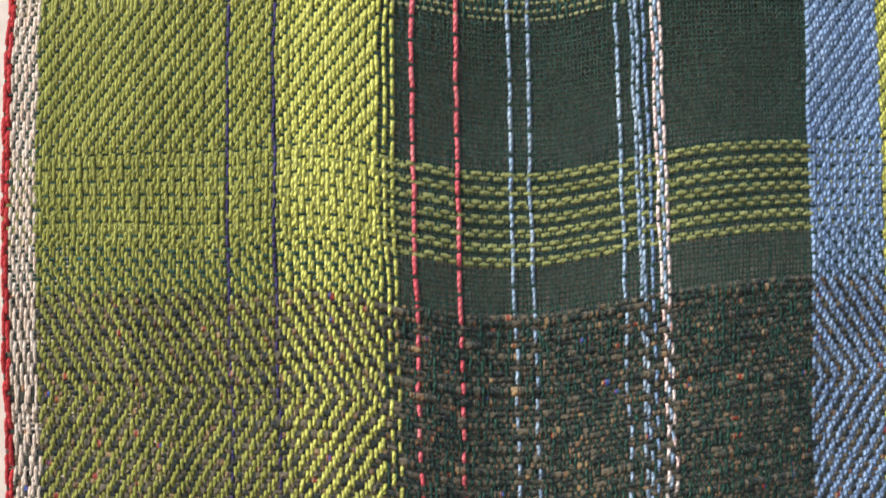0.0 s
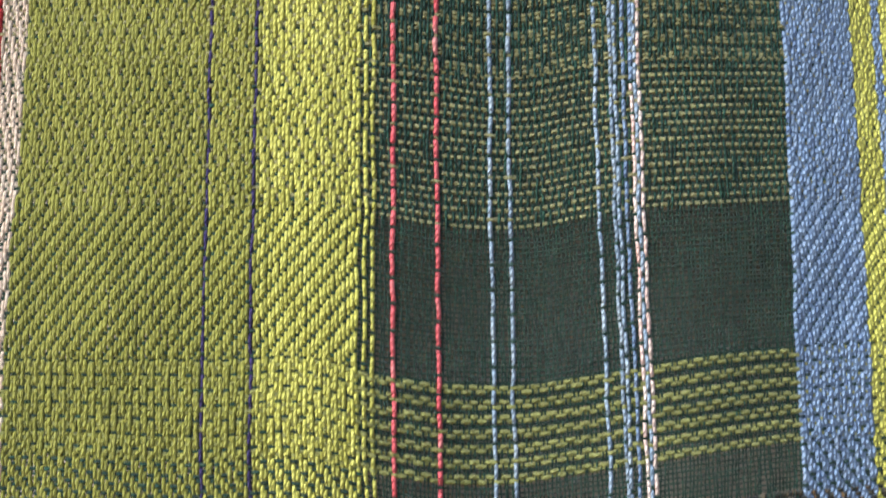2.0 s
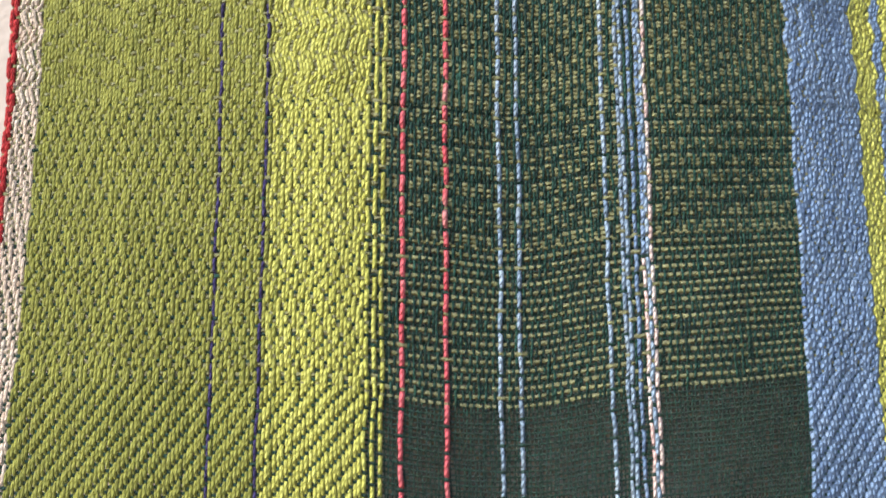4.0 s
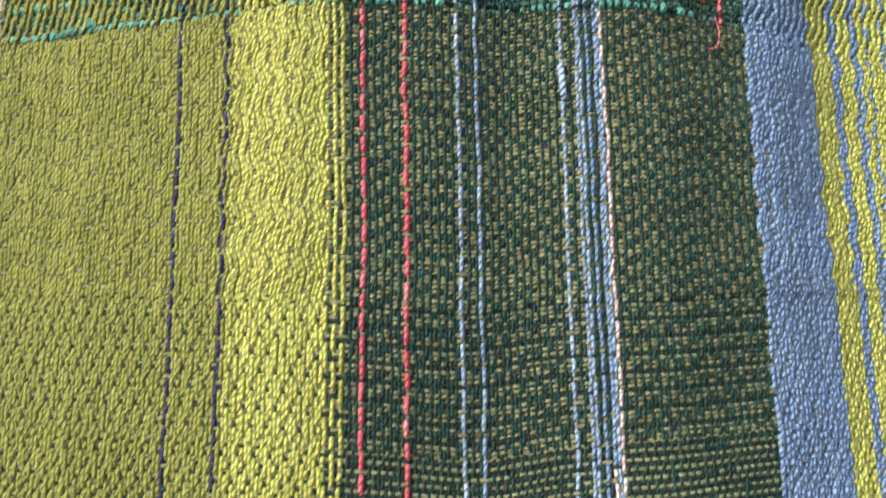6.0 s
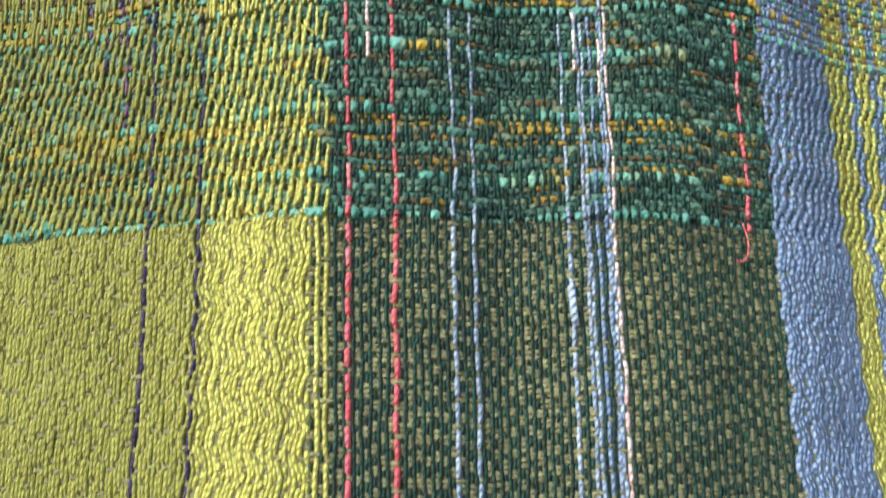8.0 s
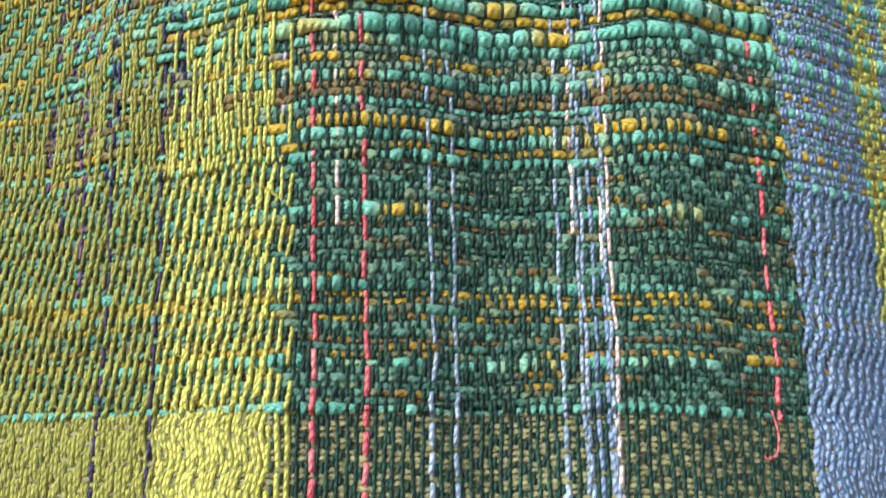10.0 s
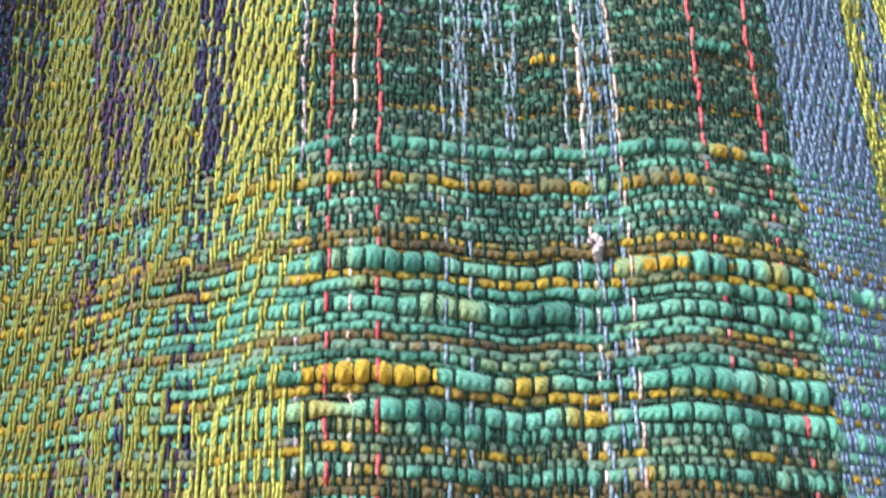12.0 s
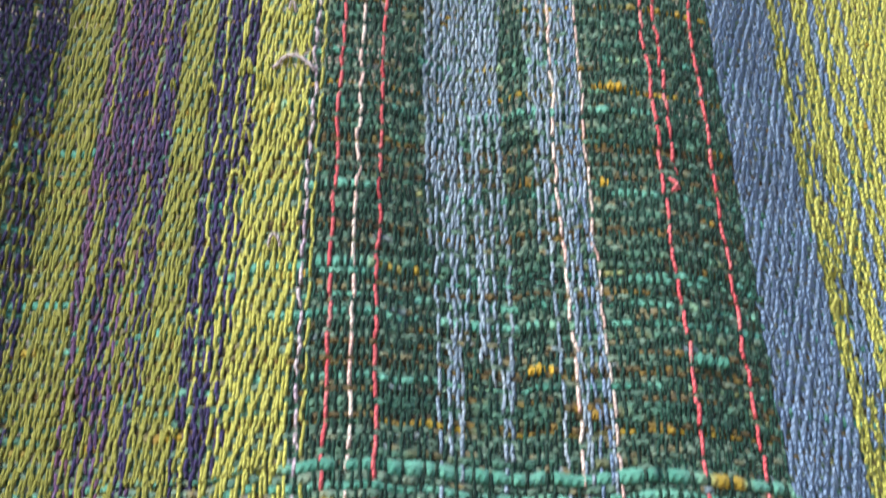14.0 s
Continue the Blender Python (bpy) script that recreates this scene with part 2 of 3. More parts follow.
def end_at(u):
    """Colour, weave block and thickness of the warp end at u, and the colour that swaps with it higher up."""
    if u < -0.1428:
        return "red", "R", 0.00086, None
    if u < -0.1335:
        return "white", "W", 0.00066, None
    for c, k in SINGLES:
        if abs(u - c) < PITCH * 0.5:
            return k, "S", {"pink": 0.00074, "pale": 0.00066, "navy": 0.00056}.get(k, 0.00062), "blue" if c == 0.0650 else None
    if u < -0.0200:
        k = "green" if u < -0.056 + 0.012 * h01(round(u * 1e5)) else "lemon"
        if u < -0.1116 or -0.0516 < u < -0.0368:
            return k, "T", 0.00068, "navy"
        if -0.095 < u < -0.065:
            return k, "T", 0.00068, "purple" if h01(round(u * 1e5), 3) > 0.5 else "navy"
        return k, "T", 0.00068, None
    if u < -0.0135:
        if round(u / PITCH) % 2 == 0:
            return "dark", "P", 0.00048, None
        return "lemon", "T", 0.00066, "lilac" if round(u / PITCH) % 4 == 1 else None
    if u < 0.1137:
        if abs(u + 0.0035) < PITCH * 0.5:
            return "dark", "P", 0.00054, "blush"
        if abs(u - 0.0573) < PITCH * 0.5:
            return "dark", "P", 0.00054, "blush"
        if 0.016 < u < 0.042 or 0.050 < u < 0.064:
            return "dark", "P", 0.00054, "pale"
        if min(abs(u - c) for c in (0.0895, 0.0942, 0.1060)) < PITCH * 0.5:
            return "dark", "P", 0.00054, "pink"
        return "dark", "P", 0.00054, None
    if u < 0.1395:
        return "blue", "T", 0.00074, None
    if u < 0.1493 or 0.1533 < u < 0.1595 or u > 0.1632:
        return ("lemon" if h01(round(u * 1e5), 5) > 0.12 else "blue"), "T", 0.00068, "blue" if u < 0.15 else None
    return "blue", "T", 0.00068, "lemon"


ENDS = [(-0.1449 + PITCH * k, *end_at(-0.1449 + PITCH * k)) for k in range(int((0.196 + 0.1449) / PITCH))]

PICKS = []  # height, colour, thickness, slubbiness, weave zone


def lay(top, pattern, zone):
    """Beats picks in the given order until the cloth reaches the height top."""
    v = PICKS[-1][0] if PICKS else 0.885
    k = 0
    while v < top:
        colour, r, slub, room = pattern(k) if callable(pattern) else pattern[k % len(pattern)]
        v += room * 0.5 if k else room * 0.25
        PICKS.append((v, colour, r, slub, zone))
        v += room * 0.5
        k += 1


rng = random.Random(5)
FAT, MID, FINE, THIN = (0.0025, 0.30, 0.0050), (0.0018, 0.30, 0.0034), (0.00122, 0.22, 0.0024), (0.00092, 0.2, 0.0015)
# the thick hand-spun picks, from below upwards
SLUB_ORDER = [("teal", MID), ("gold", FINE), ("teal", MID), ("gold", MID), ("sage", FINE), ("teal", FINE), ("bark", FINE), ("bark", FINE), ("teal", MID), ("sage", FINE), ("gold", FINE),
              ("sage", FINE), ("teal", MID), ("teal", FAT), ("sage", THIN), ("gold", FINE), ("teal", FAT), ("teal", THIN), ("teal", FINE), ("sage", FINE), ("bark", FINE), ("teal", FINE),
              ("teal", FINE), ("teal", FAT), ("teal", THIN), ("teal", MID), ("gold", FINE), ("teal", FAT), ("gold", THIN), ("bark", FINE), ("gold", FINE), ("sage", FINE),
              ("teal", FINE), ("sage", FINE), ("teal", FINE), ("sage", FINE), ("teal", FINE), ("gold", MID), ("sage", FINE), ("teal", FINE), ("sage", FINE), ("teal", MID), ("sage", FINE)]


def slubs(k):
    colour, (r, slub, room) = SLUB_ORDER[k % len(SLUB_ORDER)]
    return colour, r, slub, room


def lower(k):
    """Mixed picks where the warp still covers most of the weft."""
    n = rng.random()
    if k == 0 or n < 0.10:
        return "teal", 0.00130, 0.5, 0.0025
    if n < 0.42:
        return "shaded_teal", 0.00122, 0.35, 0.0021
    if n < 0.58:
        return "gold", 0.00100, 0.4, 0.0020
    if n < 0.72:
        return "bark", 0.00085, 0.3, 0.0017
    return "shaded_teal", 0.00100, 0.3, 0.0018


def upper(k):
    n = rng.random()
    if n < 0.05:
        return "teal", 0.00125, 0.5, 0.0025
    if n < 0.22:
        return "shaded_teal", 0.00105, 0.4, 0.0020
    if n < 0.30:
        return "gold", 0.00090, 0.6, 0.0018
    if n < 0.38:
        return "bark", 0.00085, 0.3, 0.0016
    return "sage", 0.00090, 0.3, 0.0017


D, OPEN = ("dark", 0.00036, 0.05, 0.00120), ("dark", 0.00038, 0.05, 0.00155)
lay(0.9855, [("tweed", 0.00100, 0.36, 0.0019), ("tweed", 0.00076, 0.36, 0.0016)], "tweed")
lay(1.0005, [OPEN], "under")
lay(1.0300, [("lime", 0.00076, 0.1, 0.00135), ("lime", 0.00076, 0.1, 0.00135), ("dark", 0.00036, 0.05, 0.00085), ("dark", 0.00036, 0.05, 0.00085)], "check")
lay(1.0770, [OPEN], "night")
lay(1.1240, [("olive", 0.00066, 0.1, 0.0014), D], "spot")
lay(1.1665, [("olive", 0.00066, 0.1, 0.0014), ("olive", 0.00066, 0.1, 0.0014), ("olive", 0.00066, 0.1, 0.0014), D], "lines")
lay(1.2620, [("olive", 0.00076, 0.1, 0.00138)], "khaki")
lay(1.3275, lower, "slub_low")
lay(1.4412, slubs, "slub")
lay(1.6400, upper, "upper")
DARK_COUNT = [0]
for q in PICKS:
    DARK_COUNT.append(DARK_COUNT[-1] + (q[1] == "dark"))

FIRST_SLUB = [q[4] for q in PICKS].index("slub_low")

# the diagonal of the twill steps on with each pick, and turns where the treadling turns
STEP = []
p = 0
for j, (v, _, _, _, zone) in enumerate(PICKS):
    if zone == "tweed":
        p += 1 if v > 0.955 else -1
    elif zone in ("under", "check"):
        p += 1
    elif zone == "night":
        p -= 1
    elif zone in ("spot", "lines"):
        p += -1 if j % 2 else 2
    elif zone == "khaki":
        STEP.append(p + round(3.4 * math.sin(2 * math.pi * (v - 1.1665) / 0.0150)))
        continue
    else:
        p -= 1
    STEP.append(p)


def over(i, j, block_kind):
    """Whether the warp end i lies over the pick j."""
    v, colour, r, _, zone = PICKS[j]
    if block_kind == "S":
        if zone == "slub":
            return (j + i) % 4 < 2
        if zone == "tweed":
            return (j + i) % 4 < 2
        return (j + 2 * i) % 5 != 0
    if block_kind == "P":
        if zone == "khaki" or (zone == "lines" and colour == "olive"):
            k = j - DARK_COUNT[j]
            return i % 2 == 0 or (k + COLUMN4[i // 2]) % 4 < (1 if h01(i, k // 4, 8) > 0.65 else 2)
        if colour == "lime":
            return (i + 2 * (j - DARK_COUNT[j])) % 4 < 2
        if colour == "olive":
            return (i + j // 2) % 2 == 0 or h01(i, j, 3) > 0.9
        if zone == "tweed":
            return ((i + j) % 2 == 0) != (h01(i, j, 5) > 0.78)
        if zone == "slub_low":
            return (j + COLUMN4[i]) % 4 < 2 or h01(i, j // 2, 9) > 0.86
        if zone == "slub" and v < 1.3645:
            return (j + COLUMN4[i]) % 4 < 2
        if zone == "slub":
            return (i + 2 * (j % 2) + int(2.5 * h01(i // 9, j))) % 4 == 0 if r > 0.0015 else (j + COLUMN4[i]) % 4 < 2 if v > 1.412 else (i + j * 2) % 4 < 1
        if zone == "upper":
            return (j + COLUMN4[i]) % 4 < (3 if i % 2 else 2)
        return (i + j) % 2 == 0
    if block_kind == "R":
        return (j + 3 * i) % 7 != 0
    if block_kind == "W":
        return (2 * i + STEP[j]) % 6 > 1
    if j == FIRST_SLUB:
        return i % 3 == 0 if ENDS[i][0] < 0 else i % 4 != 0
    if zone == "tweed":
        return (i + STEP[j]) % 4 > 1
    if ENDS[i][0] > 0.1137 and zone in ("slub_low", "slub", "upper"):
        return (i + 2 * j) % 4 < 2 if zone == "slub" else (2 * i + STEP[j]) % 5 > 0
    if zone == "slub_low":
        return (3 * i + STEP[j]) % 7 > 1 or h01(i, j // 2, 2) > 0.95
    if zone == "upper":
        return (2 * i + STEP[j]) % 6 > 0 or h01(i, j // 2, 2) > 0.80
    edge = v + 0.016 * (h01(i // 3, j // 2, 7) - 0.5)
    if zone == "slub" and edge < 1.3645:
        return (2 * i + STEP[j]) % 6 > 1 if h01(i, j // 2, 6) < 0.85 else h01(i, j) > 0.4
    if zone == "slub":
        return (i + STEP[j]) % 5 > (1 if edge < 1.375 or edge > 1.415 or ENDS[i][0] < -0.085 else 3 if ENDS[i][0] > -0.06 and h01(i, j, 4) > 0.35 else 2)
    if zone == "under":
        return (i + STEP[j]) % 4 > 1 if i % 2 else (i + STEP[j]) % 4 != 0
    if colour == "lime":
        return (i + 2 * (j - DARK_COUNT[j])) % 4 != 0
    if colour == "dark" and zone == "check":
        return DARK_COUNT[j] % 2 == 0 or (i + 2 * (DARK_COUNT[j] // 2)) % 4 > 1
    if colour == "dark" and zone == "lines":
        return (i + 2 * DARK_COUNT[j]) % 4 != 0
    if colour == "dark" and zone == "spot":
        return (i + 2 * DARK_COUNT[j] + DARK_COUNT[j] // 2) % 4 != 0
    if zone == "khaki" and ENDS[i][0] < -0.054:
        return (j + int(7 * h01(i, 1))) % 7 != 0
    if zone == "khaki":
        return (i + STEP[j]) % 5 != 0
    return (i + STEP[j]) % 4 != 0


def share(u, v, k):
    """How much of the swapping colour shows at the height v."""
    if k in ("navy", "purple"):
        return float(np.interp(v, [1.29, 1.35, 1.43, 1.50, 1.58], [0.0, 0.22, 0.40, 0.58, 0.80]))
    if k == "pale":
        return float(np.interp(v, [1.30, 1.42, 1.50, 1.57], [0.0, 0.22, 0.48, 0.95]))
    if k == "lilac":
        return float(np.interp(v, [1.34, 1.40], [0.0, 0.9]))
    if k in ("blush", "pink"):
        return float(v > (1.31 if k == "blush" else 1.262 if u > 0.1025 else 1.372 if u < 0.092 else 1.538))
    if u < 0.1:
        return float(v > 1.115)
    return float(np.interp(v, [1.45, 1.58], [0.0, 0.35]))


# ---- yarns ----
LABELS = {"red": "red selvedge yarn", "white": "creamy white selvedge yarn", "green": "olive green yarn", "lemon": "lemon yellow yarn", "dark": "dark bottle-green yarn",
          "navy": "navy blue yarn", "purple": "muted purple yarn", "pink": "coral pink yarn", "blush": "pale blush-white yarn", "lilac": "pale lilac yarn", "blue": "sky blue yarn",
          "pale": "pale blue twisted yarn", "olive": "khaki yarn", "lime": "yellow-green yarn", "tweed": "flecked grey-brown tweed yarn", "teal": "thick teal slub yarn",
          "gold": "mottled gold yarn", "gold_lump": "golden roving lump", "shaded_teal": "muted teal yarn with shade in its colour", "bark": "brown yarn", "sage": "grey-green yarn"}


def tube(points, radii, sides, basis, squash, offset, name, mat):
    """One yarn as a closed tube: rings across its way, caps at both ends."""
    points, radii = np.asarray(points), np.asarray(radii)
    n = len(points)
    a = np.arange(sides) * (2 * math.pi / sides) + math.pi / 2
    ring = np.outer(np.cos(a), basis) + np.outer(np.sin(a) * squash, (0, -1, 0))
    co = points[:, None, :] + radii[:, None, None] * ring[None]
    k, s = np.meshgrid(np.arange(n - 1), np.arange(sides), indexing="ij")
    s2 = (s + 1) % sides
    quads = np.stack([k * sides + s, k * sides + s2, (k + 1) * sides + s2, (k + 1) * sides + s], -1).reshape(-1, 4)
    if basis[0]:
        quads = quads[:, ::-1]
    length = np.concatenate([[0], np.cumsum(np.linalg.norm(np.diff(points, axis=0), axis=1))]) + offset
    me = bpy.data.meshes.new(name)
    me.vertices.add(n * sides)
    me.vertices.foreach_set("co", co.reshape(-1))
    f = len(quads)
    caps = np.concatenate([np.arange(sides), np.arange(sides)[::-1] + (n - 1) * sides])
    loops = np.concatenate([quads.reshape(-1), caps])
    me.loops.add(len(loops))
    me.loops.foreach_set("vertex_index", loops)
    me.polygons.add(f + 2)
    me.polygons.foreach_set("loop_start", np.concatenate([np.arange(f) * 4, [f * 4, f * 4 + sides]]))
    me.update(calc_edges=True)
    me.polygons.foreach_set("use_smooth", np.ones(f + 2, bool))
    uv = me.uv_layers.new(name="along")
    at = np.zeros((len(loops), 2))
    at[:, 0] = length[loops // sides]
    at[:, 1] = (loops % sides) / sides
    uv.data.foreach_set("uv", at.reshape(-1))
    me.materials.append(mat)
    return me


cloth = tagged(new("woven_wall_hanging"), "striped green and blue handwoven cloth hanging against a pale wall", "textile")

V = np.array([q[0] for q in PICKS])
RF = np.array([q[2] for q in PICKS])
UE = np.array([e[0] for e in ENDS])
RW = np.array([e[3] for e in ENDS])
KIND = np.array([e[2] for e in ENDS])
ZONE = np.array([q[4] for q in PICKS])
N_END, N_PICK = len(ENDS), len(PICKS)
OVER = np.array([[over(i, j, ENDS[i][2]) for j in range(N_PICK)] for i in range(N_END)])


def field(step_u, step_v, seed, by_pick=False):
    """Smooth noise over ends and picks."""
    return np.array([[noise.noise((u * step_u, (j * 7.31 if by_pick else v * step_v), seed)) for j, v in enumerate(V)] for u in UE])


# thickness of every pick at every end: spun unevenly, swelling into slubs
SLUB = np.array([q[3] for q in PICKS])
SWELL = field(26, 0, 1.7, True) * 1.1 + field(95, 0, 5.2, True) * 0.9
PICK_R = RF[None] * np.clip(1 + SLUB[None] * 1.6 * SWELL, 0.42, 1.9)
# thin dark picks spread where they float over the twill, and draw tight in the open plain weave
PICK_R *= np.where((RF < 0.0005)[None], np.where(KIND == "P", 0.86, 1.6)[:, None], 1.0)
# the blue block is set close, and squeezes the fat picks flat
PICK_R *= np.where((UE > 0.1137)[:, None] & (V > 1.262)[None], np.interp(V, [1.262, 1.29], [0.45, 0.8])[None], 1.0)
# the yellow block draws the fattest picks in, and lets the thread beside them show
PICK_R *= np.where((RF > 0.0016)[None] & (V > 1.33)[None] & (V < 1.45)[None], np.interp(UE, [-0.045, -0.012], [0.55, 1.0])[:, None], 1.0)
PICK_R *= np.where(((RF < 0.00095) & (V > 1.36) & (V < 1.42))[None], np.interp(UE, [-0.03, -0.01], [1.25, 0.5])[:, None], 1.0)
# fat stretches push the picks above and below apart
upper_part = V > 1.262
ROOM = np.where(upper_part, np.gradient(V), 0)[None] * (0.35 + 0.65 * PICK_R / RF[None])
SHIFT = np.cumsum(ROOM, axis=1) - np.cumsum(np.where(upper_part, np.gradient(V), 0))[None]
AVERAGE = np.stack([np.convolve(np.pad(SHIFT[:, j], 40, mode="edge"), np.ones(81) / 81, "valid") for j in range(N_PICK)], 1)
SHIFT = np.clip((SHIFT - AVERAGE) * 0.3, -0.0014, 0.0014)

# the wavering of the threads
LOOSE = np.interp(V, [0.95, 0.985, 1.0, 1.03, 1.16, 1.2, 1.3], [1.9, 1.5, 1.35, 1.35, 1.2, 1.3, 1.9]) * np.interp(V, [1.41, 1.46], [1.0, 1.5])
PER_END = np.array([[noise.noise((i * 3.7, v * 90, 0.5)) + 0.6 * noise.noise((i * 5.3, v * 330, 8.5)) for v in V] for i in range(N_END)])
WAVER = PER_END * 0.00034 * LOOSE[None] * np.where(KIND == "P", 1.25, 1.0)[:, None] + field(45, 45, 2.2) * 0.0006
WAVY = ((ZONE == "khaki")[None] | (ZONE == "slub_low")[None] & (UE > 0.1)[:, None]) * ((KIND == "T") & (UE > -0.054) & ((UE < -0.021) | (UE > 0.1)) | (UE > -0.1428) & (UE < -0.133))[:, None]
PHASE = 2 * math.pi * V[None] / 0.0150 + UE[:, None] * 22
WAVER = WAVER + WAVY * 0.0008 * np.sin(PHASE)
LIFT = field(70, 0, 7.5, True) * 0.00032 + field(30, 30, 4.4) * np.interp(V, [1.0, 1.2, 1.3], [0.0010, 0.0006, 0.0006])[None]

# each float leans over towards the next end as it rises
COUNT_E, STEPS = np.arange(N_END)[:, None], np.array(STEP)[None]
LEFT, HIGH = (UE < 0.1137)[:, None], (ZONE == "upper")[None]
SLANT = np.where(HIGH, (3 - (2 * COUNT_E + STEPS) % 6) * 0.00018, np.where(LEFT, (4 - (3 * COUNT_E + STEPS) % 7) * 0.00024, (2.5 - (2 * COUNT_E + STEPS) % 5) * 0.00026))
SLANT = np.where(OVER, SLANT, 0) * (KIND == "T")[:, None] * np.isin(ZONE, ("slub_low", "upper"))[None]
U2, V2 = np.meshgrid(UE, V, indexing="ij")
X = U2 + lean(U2, V2) + WAVER
Z = V2 + bow(U2, V2) + LIFT + SHIFT
BASE_Y = fold_depth(X, Z) + field(38, 38, 6.1) * 0.0012
# ends are drawn thin between the fat picks, and lie full where they cover them
THIN_T = np.interp(V, [0.98, 1.0, 1.255, 1.28, 1.337, 1.35, 1.43, 1.46], [0.95, 1.0, 1.2, 0.92, 0.92, 0.90, 0.84, 0.90])
THIN_P = np.interp(V, [0.98, 0.99, 1.075, 1.08, 1.165, 1.175, 1.262, 1.27, 1.335, 1.345, 1.43, 1.46], [0.80, 0.50, 0.50, 0.80, 0.84, 0.90, 0.90, 1.05, 1.05, 0.85, 0.85, 1.05])

for i, (u, colour, kind, r, swap) in enumerate(ENDS):
    thin = THIN_P if kind == "P" else np.maximum(THIN_T * 1.2, 1.0) if u > 0.1137 else THIN_T
    state = np.zeros(N_PICK, bool)
    if swap:
        j = 0
        single = swap in ("pink", "blush")
        while j < N_PICK:
            run = 1 if single else 3 + int(5 * h01(i, j))
            mix = 0.5 + 0.45 * noise.noise((u * 420, V[j] * 14, 3.0)) + 0.5 * noise.noise((u * 1700, V[j] * 30, 9.0)) + 0.8 * (h01(i, 4) - 0.5)
            state[j:j + run] = max(0.02, 0.5 if single else mix) < share(u, V[j], swap)
            j += run
    for which, key in enumerate((colour, swap)):
        if key is None:
            continue
        shown = state if which else ~state
        rr = (0.00072 * THIN_T if which else r * thin) * (1 + 0.14 * np.array([noise.noise((i * 1.3 + which * 9, v * 260, 3.3)) for v in V]))
        gap = rr * 0.85 + PICK_R[i] * (0.8 if u < 0.1137 else 0.45)
        lift = OVER[i]
        if which:
            lift = (np.arange(N_PICK) + 2 * i) % (5 if key in ("pink", "blush") else 4) != 0
            lift = np.where(ZONE == "slub", (np.arange(N_PICK) + i) % 3 == 0, lift)
        height = (0.62 if u < 0.1137 else 0.46) - 0.18 * ((ZONE == "khaki") & (kind == "T") & (u < 0.1)) - 0.12 * ((ZONE == "lines") & (kind == "T"))
        h = np.where(lift, height * gap, -height * gap)
        h = np.where(shown, h, -0.0030)
        pts = np.stack([X[i] + SLANT[i] + (0.0003 if which else 0), BASE_Y[i] - h, Z[i]], -1)
        first = int(np.searchsorted(V, 1.10 if kind == "S" else 1.245)) if which else 0
        half = np.where(V > 1.262, 0.55 * PICK_R[i], 0)
        twin = np.repeat(pts, 1 + (V > 1.262), axis=0)
        thick = np.repeat(rr, 1 + (V > 1.262))
        start = int(np.searchsorted(V, 1.262, side="right"))
        twin[start::2, 2] -= half[start:]
        twin[start + 1::2, 2] += half[start:]
        me = tube(twin[first:], thick[first:], 5, (1, 0, 0), 0.85, h01(i, which) * 40, "warp_yarn", Y[key])
        ob = tagged(new("accent_warp_yarn" if which else "warp_yarn", me), LABELS[key])
        ob.parent = cloth

far_picks = {}
for j, (v, colour, r, slub, zone) in enumerate(PICKS):
    rr = PICK_R[:, j] * np.where(OVER[:, j], 0.95, 1.03)
    gap = np.where(KIND == "P", RW * THIN_P[j], RW * THIN_T[j]) * 0.8 + PICK_R[:, j] * 0.75
    h = np.where(OVER[:, j], -0.38 * gap, 0.38 * gap)
    pts = np.stack([X[:, j], BASE_Y[:, j] - h, Z[:, j]], -1)
    tips = [pts[0] + (-0.0009, 0.0006, 0)], [pts[-1] + (0.0009, 0.0006, 0)]
    pts = np.concatenate([tips[0], pts, tips[1]])
    rr = np.concatenate([[rr[0] * 0.6], rr, [rr[-1] * 0.6]])
    me = tube(pts, rr, 6 if r > 0.001 else 5 if slub > 0.2 else 4, (0, 0, 1), 0.62 if r > 0.0008 else 0.8, h01(j, 2) * 40, "weft_yarn", Y[colour])
    if 0.96 < v < 1.47:
        ob = tagged(new("weft_yarn", me), LABELS[colour])
        ob.parent = cloth
    else:
        far_picks.setdefault((colour, v > 1.2), []).append(me)

for (colour, high), meshes in far_picks.items():
    bm = bmesh.new()
    for me in meshes:
        bm.from_mesh(me)
        bpy.data.meshes.remove(me)
    joined = bpy.data.meshes.new("weft_ground")
    bm.to_mesh(joined)
    bm.free()
    joined.materials.append(Y[colour])
    tagged(new("weft_ground", joined), kind="stuff").parent = cloth


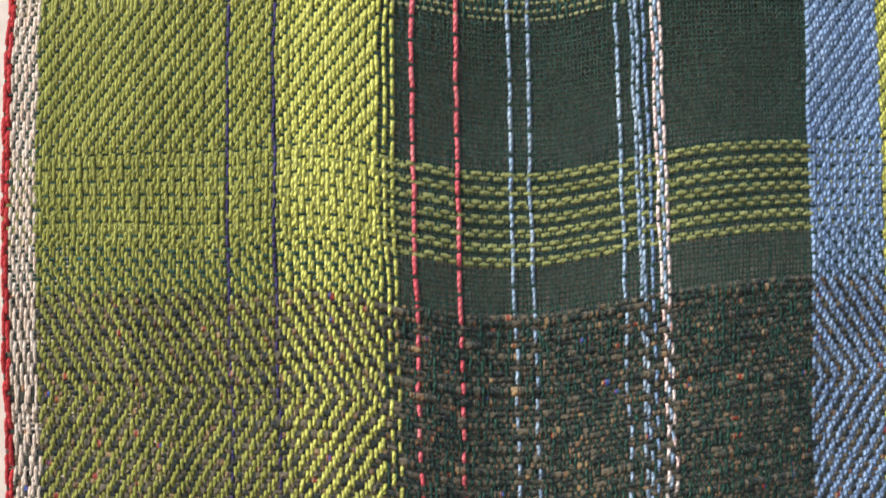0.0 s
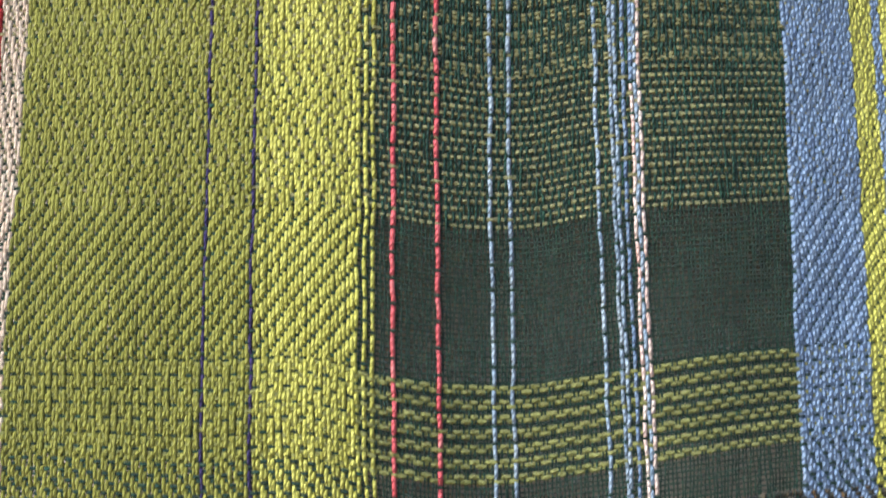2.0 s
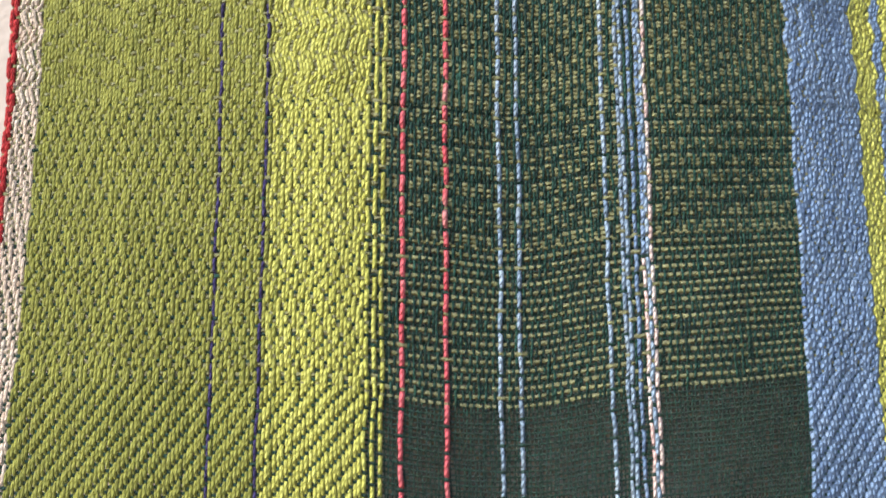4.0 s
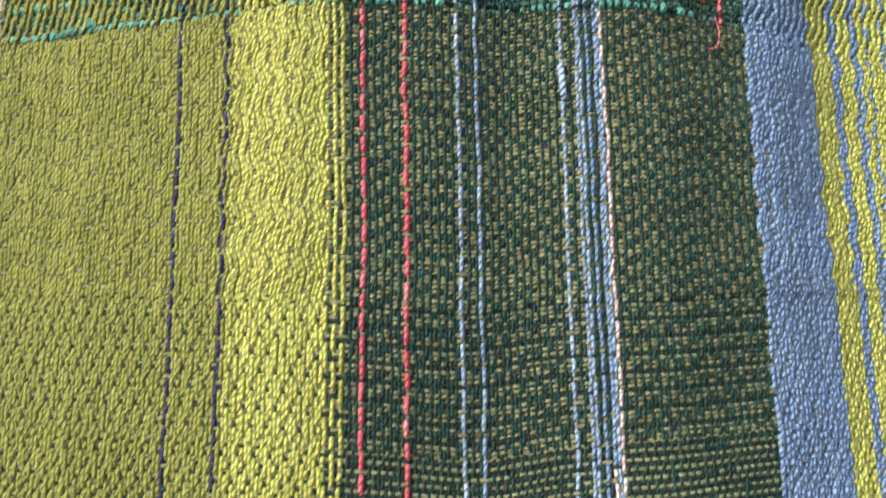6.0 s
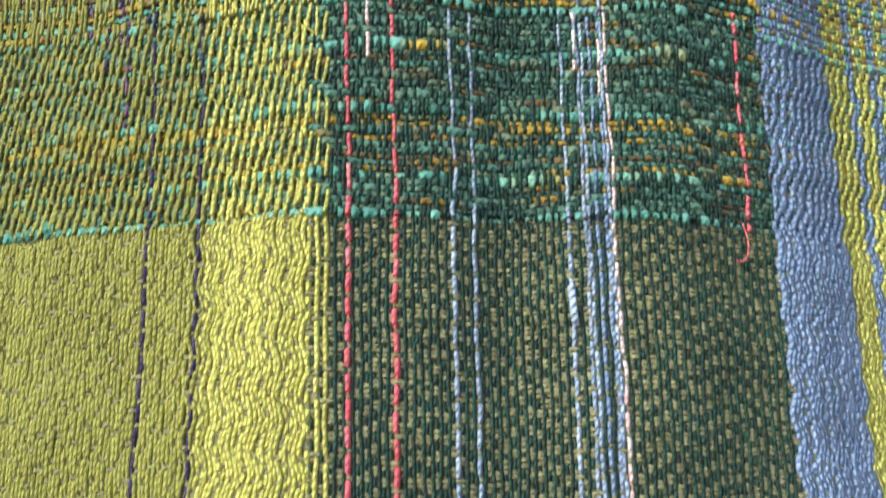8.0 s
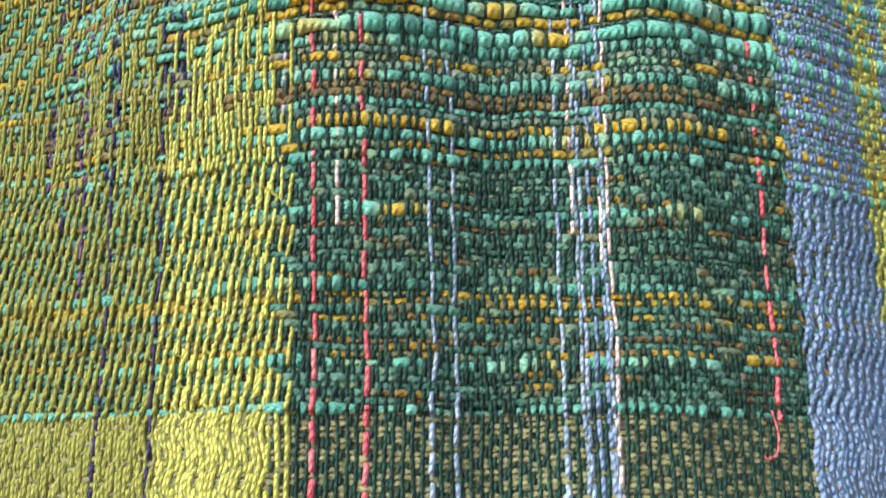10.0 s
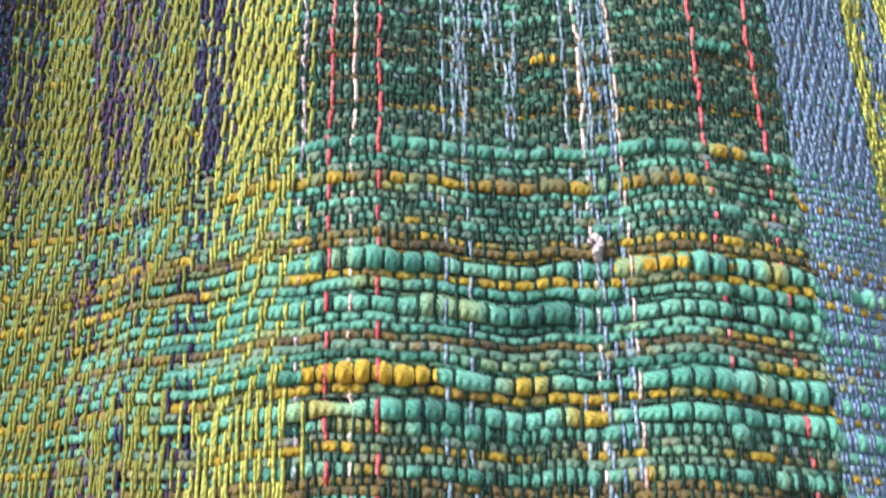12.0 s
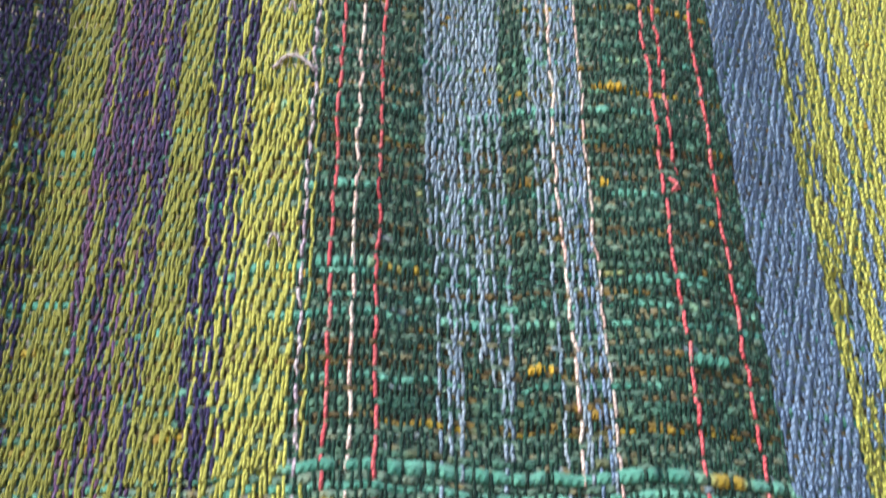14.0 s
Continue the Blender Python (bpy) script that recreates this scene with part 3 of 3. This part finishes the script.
# ---- stray fibres, slubs and loose ends ----
def fibres(name, colour, count, u0, u1, v0, v1, seed):
    """Fine hairs that stand off the yarn."""
    r = random.Random(seed)
    co, faces = [], []
    for _ in range(count):
        u, v = r.uniform(u0, u1), r.uniform(v0, v1)
        i, j = min(int((u - UE[0]) / PITCH), N_END - 1), min(int(np.searchsorted(V, v)), N_PICK - 1)
        at = Vector((X[i, j], BASE_Y[i, j] - 0.0009, Z[i, j]))
        way = Vector((r.gauss(0, 1), 0, r.gauss(0, 1))).normalized()
        length, thick = r.uniform(0.0015, 0.0055), r.uniform(0.000022, 0.00004)
        bend = Vector((r.gauss(0, 0.5), 0, r.gauss(0, 0.5)))
        up = r.uniform(0.0003, 0.0013)
        first = len(co)
        for k in range(5):
            t = k / 4
            c = at + (way * t + bend * t * t) * length + Vector((0, -up * math.sin(math.pi * min(1, t * 0.8)), 0))
            side = way.cross(Vector((0, 1, 0))) * thick * (1 - 0.7 * t)
            co += [c + side, c - side, c + Vector((0, -thick * (1 - 0.7 * t), 0))]
            if k:
                b = first + 3 * (k - 1)
                faces += [(b + a, b + (a + 1) % 3, b + 3 + (a + 1) % 3, b + 3 + a) for a in range(3)]
    me = bpy.data.meshes.new(name)
    me.from_pydata(co, [], faces)
    me.uv_layers.new(name="along")
    me.materials.append(Y[colour])
    ob = tagged(new(name, me), kind="stuff")
    ob.parent = cloth


fibres("fuzz", "lemon", 700, -0.13, -0.02, 0.90, 1.62, 1)
fibres("fuzz", "green", 500, -0.13, -0.05, 0.90, 1.62, 2)
fibres("fuzz", "olive", 600, -0.02, 0.115, 0.90, 1.30, 3)
fibres("fuzz", "tweed", 900, -0.13, 0.115, 0.90, 0.985, 7)
fibres("fuzz", "dark", 700, -0.02, 0.115, 0.90, 1.62, 4)
fibres("fuzz", "teal", 700, -0.12, 0.16, 1.26, 1.60, 5)
fibres("fuzz", "pale", 450, 0.11, 0.18, 0.90, 1.62, 6)


def slub_on_pick(u0, u1, height, radius, colour, name="slub"):
    """A fat lump spun into the pick that lies nearest to the height."""
    i0, i1 = int((u0 - UE[0]) / PITCH), max(int((u1 - UE[0]) / PITCH), int((u0 - UE[0]) / PITCH) + 3)
    mid = (i0 + i1) // 2
    j = int(np.argmin(np.abs(Z[mid] - height)))
    span = np.arange(i0, i1 + 1)
    t = (span - i0) / (i1 - i0)
    rr = radius * (0.45 + 0.55 * np.sin(math.pi * np.clip(t, 0.04, 0.96)) ** 0.5) * np.where(OVER[span, j], 0.8, 1.08)
    y = BASE_Y[span, j] - np.where(OVER[span, j], -0.2, 0.5) * rr
    me = tube(np.stack([X[span, j], y, Z[span, j]], -1), rr, 8, (0, 0, 1), 0.85, u0 * 10 + height, name, Y[colour])
    ob = tagged(new(name, me), LABELS[colour])
    ob.parent = cloth


slub_on_pick(-0.015, 0.019, 1.3767, 0.0028, "gold_lump")
slub_on_pick(0.060, 0.098, 1.4077, 0.0021, "gold_lump")
slub_on_pick(0.090, 0.1, 1.477, 0.0024, "teal")
slub_on_pick(0.045, 0.053, 1.474, 0.0019, "gold_lump")
slub_on_pick(-0.103, -0.097, 1.2625, 0.0022, "teal")
slub_on_pick(0.125, 0.134, 1.401, 0.0028, "teal")
slub_on_pick(-0.070, -0.064, 1.419, 0.0018, "teal")
slub_on_pick(-0.026, -0.016, 1.5, 0.0019, "teal")
slub_on_pick(0.072, 0.086, 1.57, 0.0019, "gold_lump")
slub_on_pick(0.070, 0.074, 1.535, 0.0019, "gold_lump")


def loose_end(points, radius, colour, name="loose_end"):
    """A cut or darned end that lies on the face of the cloth, as (u, height, lift) knots."""
    k = np.array(points, float)
    t = np.linspace(0, len(k) - 1, 6 * len(k))
    u, z, l = (curve(t, np.arange(len(k)), k[:, c]) for c in range(3))
    x = u
    pts = np.stack([x, fold_depth(x, z) - l, z], -1)
    n = len(pts)
    a = np.arange(6) * math.pi / 3
    d = np.gradient(pts, axis=0)
    d /= np.linalg.norm(d, axis=1)[:, None]
    side = np.cross(d, (0, -1.0, 0.0))
    side /= np.linalg.norm(side, axis=1)[:, None] + 1e-9
    top = np.cross(side, d)
    co = pts[:, None] + radius * (np.cos(a)[None, :, None] * side[:, None] + np.sin(a)[None, :, None] * top[:, None])
    faces = [(q * 6 + s, q * 6 + (s + 1) % 6, q * 6 + 6 + (s + 1) % 6, q * 6 + 6 + s) for q in range(n - 1) for s in range(6)]
    faces += [tuple(range(5, -1, -1)), tuple(range((n - 1) * 6, n * 6))]
    me = bpy.data.meshes.new(name)
    me.from_pydata([tuple(c) for c in co.reshape(-1, 3)], [], faces)
    uv = me.uv_layers.new(name="along")
    for loop in me.loops:
        uv.data[loop.index].uv = (loop.vertex_index // 6 * 0.0006, loop.vertex_index % 6 / 6)
    for f in me.polygons:
        f.use_smooth = True
    me.materials.append(Y[colour])
    tagged(new(name, me), LABELS[colour]).parent = cloth


loose_end([(0.1050, 1.264, 0.001), (0.1058, 1.258, 0.0022), (0.1048, 1.2530, 0.0022), (0.1024, 1.2520, 0.0014), (0.1016, 1.2532, 0.0)], 0.00028, "pink")
loose_end([(0.0845, 1.537, 0.001), (0.0862, 1.5342, 0.003), (0.0846, 1.5318, 0.0026), (0.0872, 1.5335, 0.0022)], 0.0006, "pink")
loose_end([(0.0528, 1.4150, 0.0006), (0.0542, 1.4160, 0.0026), (0.0554, 1.4138, 0.0030), (0.0541, 1.4118, 0.0028), (0.0549, 1.4098, 0.0004)], 0.0011, "lilac")
loose_end([(0.0512, 1.243, 0.001), (0.0514, 1.2385, 0.0021), (0.0517, 1.2342, 0.0020), (0.0524, 1.2318, 0.0004)], 0.0011, "pale")
loose_end([(-0.046, 1.577, 0.0006), (-0.041, 1.5795, 0.0024), (-0.036, 1.578, 0.0026), (-0.031, 1.5735, 0.0012)], 0.0007, "lilac")

# pulled loops of the yellow warp near the top
loops = random.Random(11)
for colour, u0, u1, count in (("lemon", -0.060, -0.022, 9), ("green", -0.125, -0.070, 6), ("lemon", 0.152, 0.172, 6), ("lilac", -0.030, -0.018, 2)):
    for _ in range(count):
        x, z, w = loops.uniform(u0, u1) - 0.012, loops.uniform(1.45, 1.60), loops.uniform(0.0008, 0.0022)
        rise = loops.uniform(0.003, 0.0055)
        loose_end([(x - w, z, 0.0004), (x - w * 0.7, z + rise * 0.7, 0.0024), (x, z + rise, 0.0030), (x + w * 0.8, z + rise * 0.6, 0.0024), (x + w, z + 0.0002, 0.0004)], 0.00052, colour, "pulled_loop")
